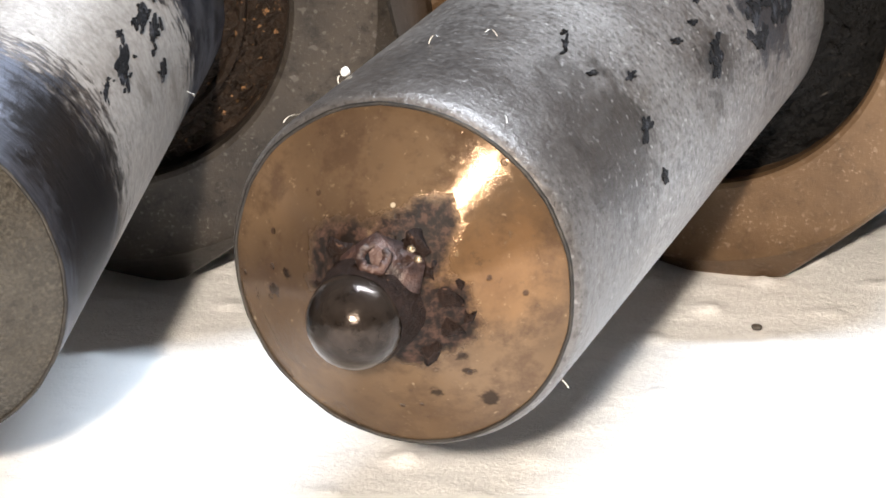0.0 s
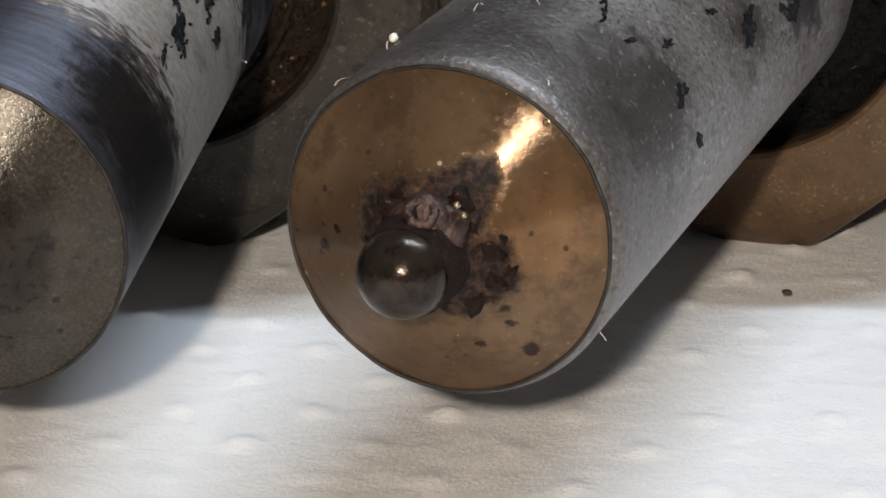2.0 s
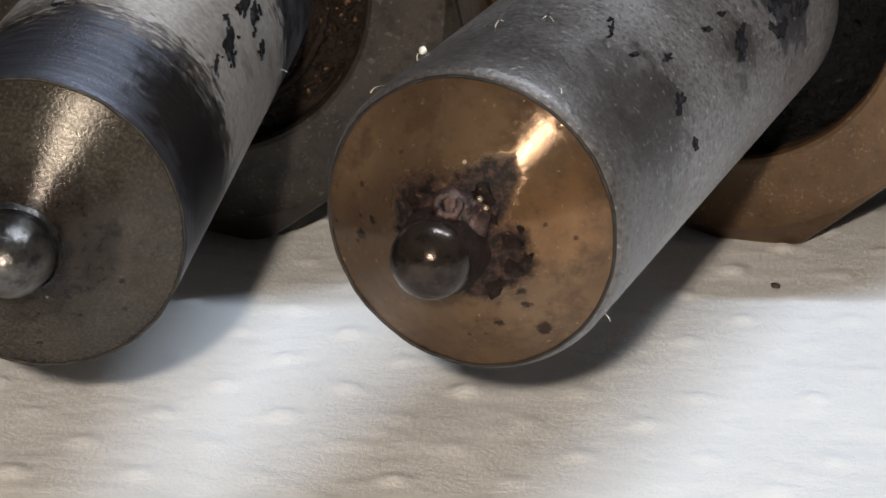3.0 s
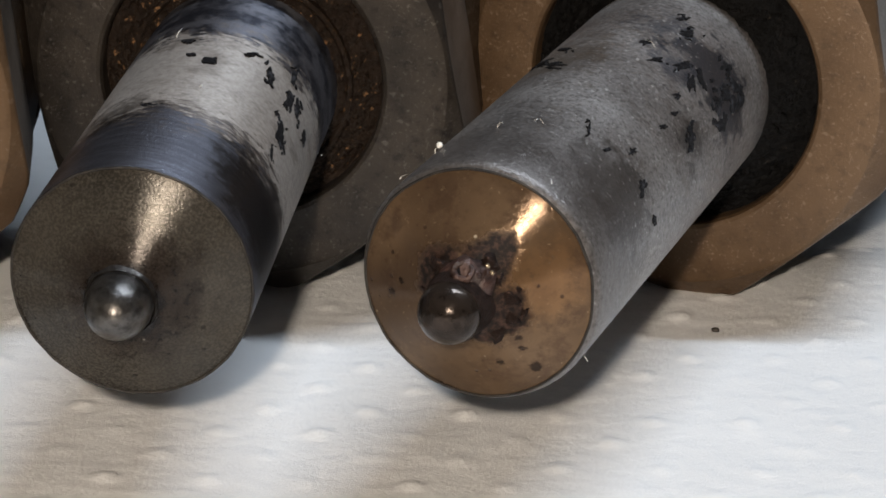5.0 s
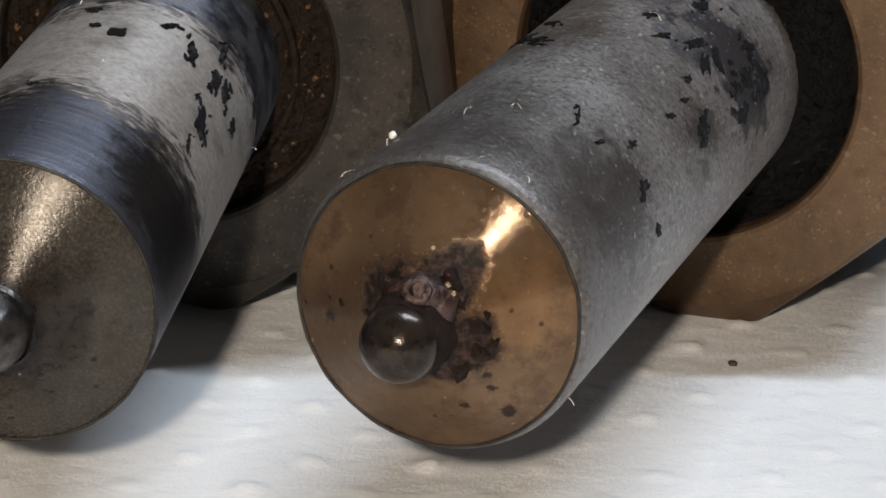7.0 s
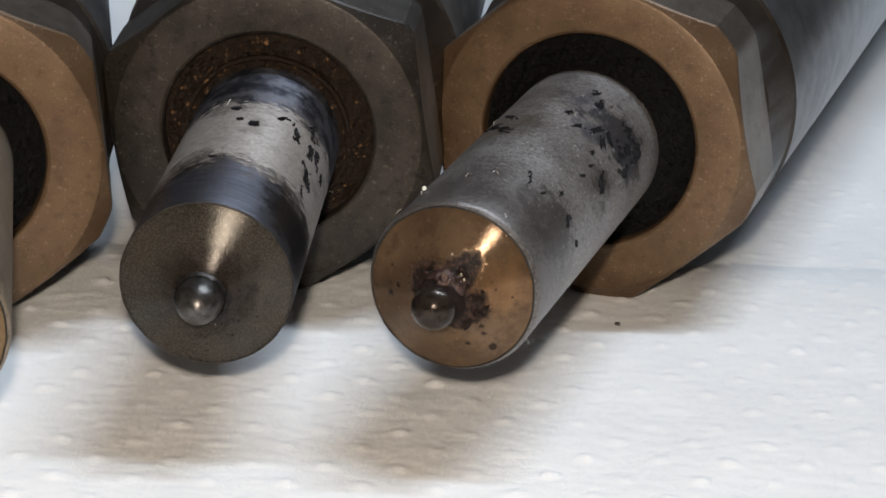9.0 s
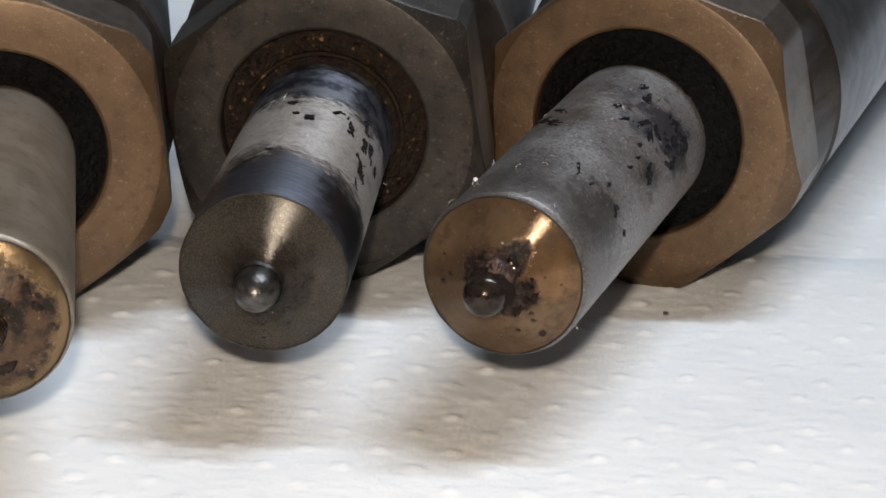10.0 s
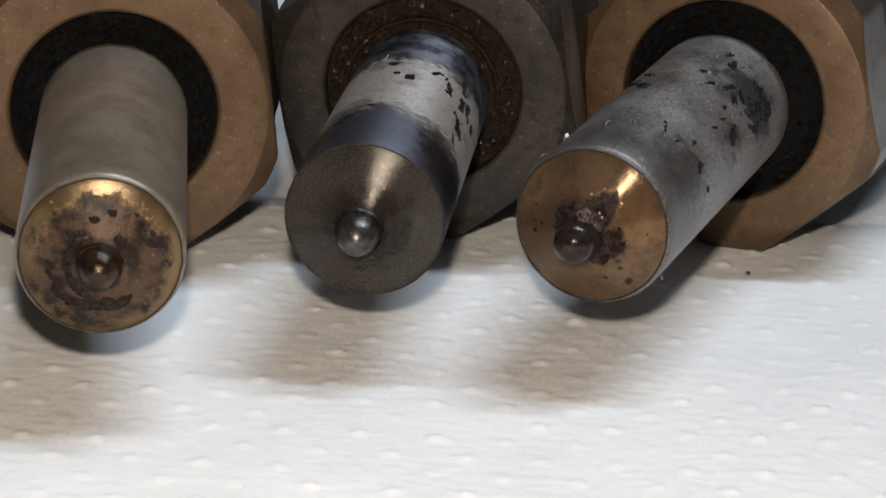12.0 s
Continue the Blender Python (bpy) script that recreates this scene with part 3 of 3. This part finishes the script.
def towel_height(x, y):
    """Height of the towel in millimetres: soft waves, and staggered embossed dots."""
    h = 0.16 * noise.noise((x * 0.06, y * 0.05, 1.0)) + 0.06 * noise.noise((x * 0.35, y * 0.3, 2.0)) + 0.03 * noise.noise((x * 1.1, y * 1.7, 4.0))
    row = round((y - 3.7) / 1.9)
    shift = -12.3 + 1.5 * (row % 2)
    col = round((x - shift) / 3.0)
    dx = x - shift - 3.0 * col + 0.25 * noise.noise((col * 1.7, row * 2.3, 5.0))
    dy = y - 3.7 - 1.9 * row + 0.2 * noise.noise((col * 2.9, row * 1.3, 8.0))
    h += (0.085 + 0.11 * noise.noise((col * 3.1, row * 0.7, 2.0))) * math.exp(-((dx / 0.34) ** 2 + (dy / 0.36) ** 2) ** 2)
    h -= 0.85 * min(1.0, max(0.0, (y - 21.0) / 6.0)) ** 2
    return min(h, 0.30) - 0.12


def paper_towel():
    def steps(stops):
        out = []
        for a, b, step in stops:
            out += list(np.arange(a, b, step))
        return out + [stops[-1][1]]
    xs = steps([(-120, -34, 4.0), (-34, 36, 0.2), (36, 140, 3.0)])
    ys = steps([(-120, -20, 4.0), (-20, 42, 0.2), (42, 90, 0.5), (90, 180, 4.0)])
    verts = [(x * MM, y * MM, towel_height(x, y) * MM) for y in ys for x in xs]
    w = len(xs)
    faces = [(j * w + i, j * w + i + 1, (j + 1) * w + i + 1, (j + 1) * w + i) for j in range(len(ys) - 1) for i in range(w - 1)]
    me = bpy.data.meshes.new("paper_towel")
    me.from_pydata(verts, [], faces)
    me.polygons.foreach_set("use_smooth", [True] * len(faces))
    me.materials.append(PAPER)
    ob = new("paper_towel", me)
    thick = ob.modifiers.new("thickness", "SOLIDIFY")
    thick.thickness, thick.offset = 0.4 * MM, -1
    return tagged(ob, "white embossed paper towel spread on the workbench", "paper towel")


paper_towel()

# ---- the injectors ----
gold = injector("diesel injector with golden heat-tinted tip and tan nut, on paper", (0.00, 0.00, 6.91, 19.29, 1.72),
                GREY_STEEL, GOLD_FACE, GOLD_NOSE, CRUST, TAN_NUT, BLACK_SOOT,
                rim_r=3.38, shank_r=3.55, length=20.28, nut_hole=5.02, cone_rise=1.25, nose_r=0.89, nose_z=2.32, corner=42, seed=1, heap=1.7)
dark = injector("diesel injector with dark olive tip, blued shank and blackened nut", (-9.73, 0.15, 6.63, 6.28, 4.40),
                BLUED, OLIVE_FACE, OLIVE_NOSE, OLIVE_NOSE, DARK_NUT, RUSTY_SOOT,
                rim_r=3.46, shank_r=3.49, length=16.64, nut_hole=4.74, cone_rise=1.10, nose_r=0.94, nose_z=1.52, corner=40, seed=2, nose_long=1.42, root_r=3.28, lip=True, nut_r=6.95)
brown = injector("diesel injector with scorched golden-brown tip and tan nut, on paper", (-19.97, -7.74, 7.08, -6.24, 1.58),
                 BROWN_STEEL, SCORCHED, BROWN_NOSE, BROWN_NOSE, TAN_NUT, BLACK_SOOT,
                 rim_r=3.30, shank_r=3.48, length=19.33, nut_hole=4.80, cone_rise=0.85, nose_r=0.85, nose_z=1.35, corner=38, seed=3, nose_long=1.25, root_r=3.40)

flakes(gold, 3.55, [
    (26, 5.3, 0.43, 0.22, 73), (42, 6.0, 0.33, 0.13, 95), (51, 4.8, 0.32, 0.08, 108), (65, 5.3, 0.81, 0.07, 71), (24, 10.6, 0.88, 0.38, 62), (45, 11.4, 0.32, 0.12, 86),
    (39, 9.0, 0.37, 0.09, 105), (66, 12.5, 0.50, 0.19, 105), (55, 13.4, 0.89, 0.27, 104), (45, 13.3, 0.96, 0.25, 73), (29, 14.7, 2.13, 0.94, 89), (63, 15.9, 0.91, 0.31, 104),
    (8, 5.6, 0.24, 0.18, 114), (115, 10.8, 1.43, 0.25, 50), (115, 12.5, 0.97, 0.20, 54), (76, 13.5, 0.34, 0.17, 104), (40, 10.3, 0.33, 0.09, 103), (72, 16.9, 0.49, 0.21, 93)], 1.0)
flakes(dark, 3.40, [
    (32, 7.6, 1.22, 0.42, 83), (31, 6.1, 0.58, 0.18, 78), (35, 9.9, 0.86, 0.25, 81), (51, 10.3, 0.82, 0.26, 87), (64, 10.8, 0.49, 0.17, 116), (82, 9.2, 0.41, 0.28, 122),
    (93, 9.6, 0.19, 0.15, 8), (99, 10.9, 0.27, 0.18, 45), (26, 10.1, 0.84, 0.23, 73), (15, 9.7, 0.47, 0.22, 70), (101, 3.8, 0.75, 0.38, 27), (100, 5.2, 0.50, 0.22, 22),
    (39, 11.7, 0.85, 0.21, 80)], 40.0)


def crust(thing, rows, material, seed, flat=0.5):
    """Baked-on lumps round a nose: x, y, z and size in millimetres."""
    for i, (x, y, z, size) in enumerate(rows):
        ob = part("carbon_lump", lump(size, seed + i * 3, flat, 0.8), material, piece(thing, "conical_face"))
        ob.location = (x * MM, y * MM, z * MM)


crust(gold, [(-0.62, 0.80, 1.32, 0.34), (0.72, 1.10, 1.22, 0.30), (1.22, 0.15, 1.12, 0.34), (1.28, -0.40, 1.06, 0.30), (0.92, -0.85, 1.12, 0.28), (0.95, 0.62, 1.18, 0.26),
             (1.60, -0.20, 0.94, 0.17), (1.42, 0.40, 1.00, 0.20), (-0.95, 0.20, 1.25, 0.24)], CRUST, 3)
growth = part("baked_growth", lump(0.80, 21, 0.62, 0.45), PINK_NECK, gold, "pinkish baked-on growth above the nose")
growth.location = (0.10 * MM, 0.62 * MM, 1.50 * MM)
ring = turned(arc(0.25, 0.0, 0.095, 0, 330, 9), 40, lambda a, i: (0.07 * noise.noise((math.cos(a) * 2, math.sin(a) * 2, 4.0)), 0.06 * noise.noise((math.cos(a) * 2, math.sin(a) * 2, 9.0))), closed=True)
crater = smooth(part("crater_rim", ring, PINK_NECK, growth), 60)
crater.matrix_local = pose(0.10 * MM, 0.46 * MM, 0.40 * MM, -48, 12, 0)
pit = part("crater_pit", lump(0.23, 8, 0.35), FLAKE, growth)
pit.matrix_local = pose(0.10 * MM, 0.43 * MM, 0.36 * MM, -48, 12, 0)
for x, y, z in ((0.78, 1.18, 1.50), (0.90, 0.98, 1.48), (0.76, 0.78, 1.56)):
    bead = part("metal_bead", lump(0.075, int(x * 100), 1.0, 0.3), BEAD, gold)
    bead.location = (x * MM, y * MM, z * MM)
crust(dark, [(0.75, 0.85, 1.05, 0.12), (1.15, 0.30, 0.98, 0.15), (1.3, -0.4, 0.92, 0.11), (-0.9, 0.7, 1.08, 0.12), (0.1, 1.25, 0.98, 0.14), (1.7, -0.9, 0.72, 0.09)], FLAKE, 11)
rnd = random.Random(12)
arcs = []
for turn, r, size in [(t, 1.95, 0.30) for t in range(190, 300, 9)] + [(t, 1.30, 0.24) for t in range(120, 260, 12)] + [(t, 2.25, 0.17) for t in range(20, 60, 8)]:
    r += rnd.uniform(-0.15, 0.15)
    arcs.append((r * math.cos(radians(turn)), r * math.sin(radians(turn)), 0.0 + 0.85 * (3.25 - r) / 2.06, size * rnd.uniform(0.6, 1.2)))
crust(brown, arcs, SCORCH_CRUST, 61, 0.2)
crust(brown, [(0.7, 0.9, 0.86, 0.28), (-0.9, -0.8, 0.84, 0.34), (1.95, 0.72, 0.48, 0.26), (-1.6, -1.2, 0.50, 0.30), (0.3, -1.6, 0.66, 0.32), (-0.2, 1.7, 0.64, 0.25), (0.5, 1.9, 0.52, 0.22)], SCORCH_CRUST, 17, 0.25)

# ---- small things ----
fleck = tagged(part("lint_fleck", lump(0.10, 3), LINT), "tiny white lint fleck on the steel shank", "lint")
fleck.location = (-1.19 * MM, 3.48 * MM, 9.87 * MM)
speck = tagged(part("grit_speck", lump(0.13, 5, 0.6), GRIT), "tiny dark grit speck on the paper towel", "grit")
speck.location = (8.29 * MM, 15.38 * MM, 0.02 * MM)


def hair(points):
    """A short stray fibre through a few points, in millimetres."""
    bm = bmesh.new()
    rings = []
    for i, p in enumerate(points):
        ring = [bm.verts.new((Vector(p) + Vector((math.cos(k * 2.094), 0.3 * math.sin(k * 2.094), math.sin(k * 2.094))) * 0.011) * MM) for k in range(3)]
        rings.append(ring)
    for lo, hi in zip(rings, rings[1:]):
        for k in range(3):
            bm.faces.new((lo[k], lo[(k + 1) % 3], hi[(k + 1) % 3], hi[k]))
    return bm


def stray_fibres(thing, radius, count, seed, length):
    """Lint fibres clinging to a shank, standing a little off it."""
    rnd = random.Random(seed)
    for i in range(count):
        th, z = radians(rnd.uniform(-60, 150)), -rnd.uniform(0.6, length - 3)
        lift, turn, run = rnd.uniform(0.03, 0.22), rnd.uniform(-0.10, 0.10), rnd.uniform(-0.4, 0.4)
        pts = []
        for k in range(5):
            q = k / 4
            r = radius + 0.01 + lift * math.sin(q * math.pi * 0.7)
            pts.append((r * math.cos(th + turn * q), r * math.sin(th + turn * q), z + run * q))
        part("lint_fibre", hair(pts), LINT, thing)


stray_fibres(gold, 3.55, 8, 5, 20.9)
stray_fibres(dark, 3.48, 3, 6, 16.6)
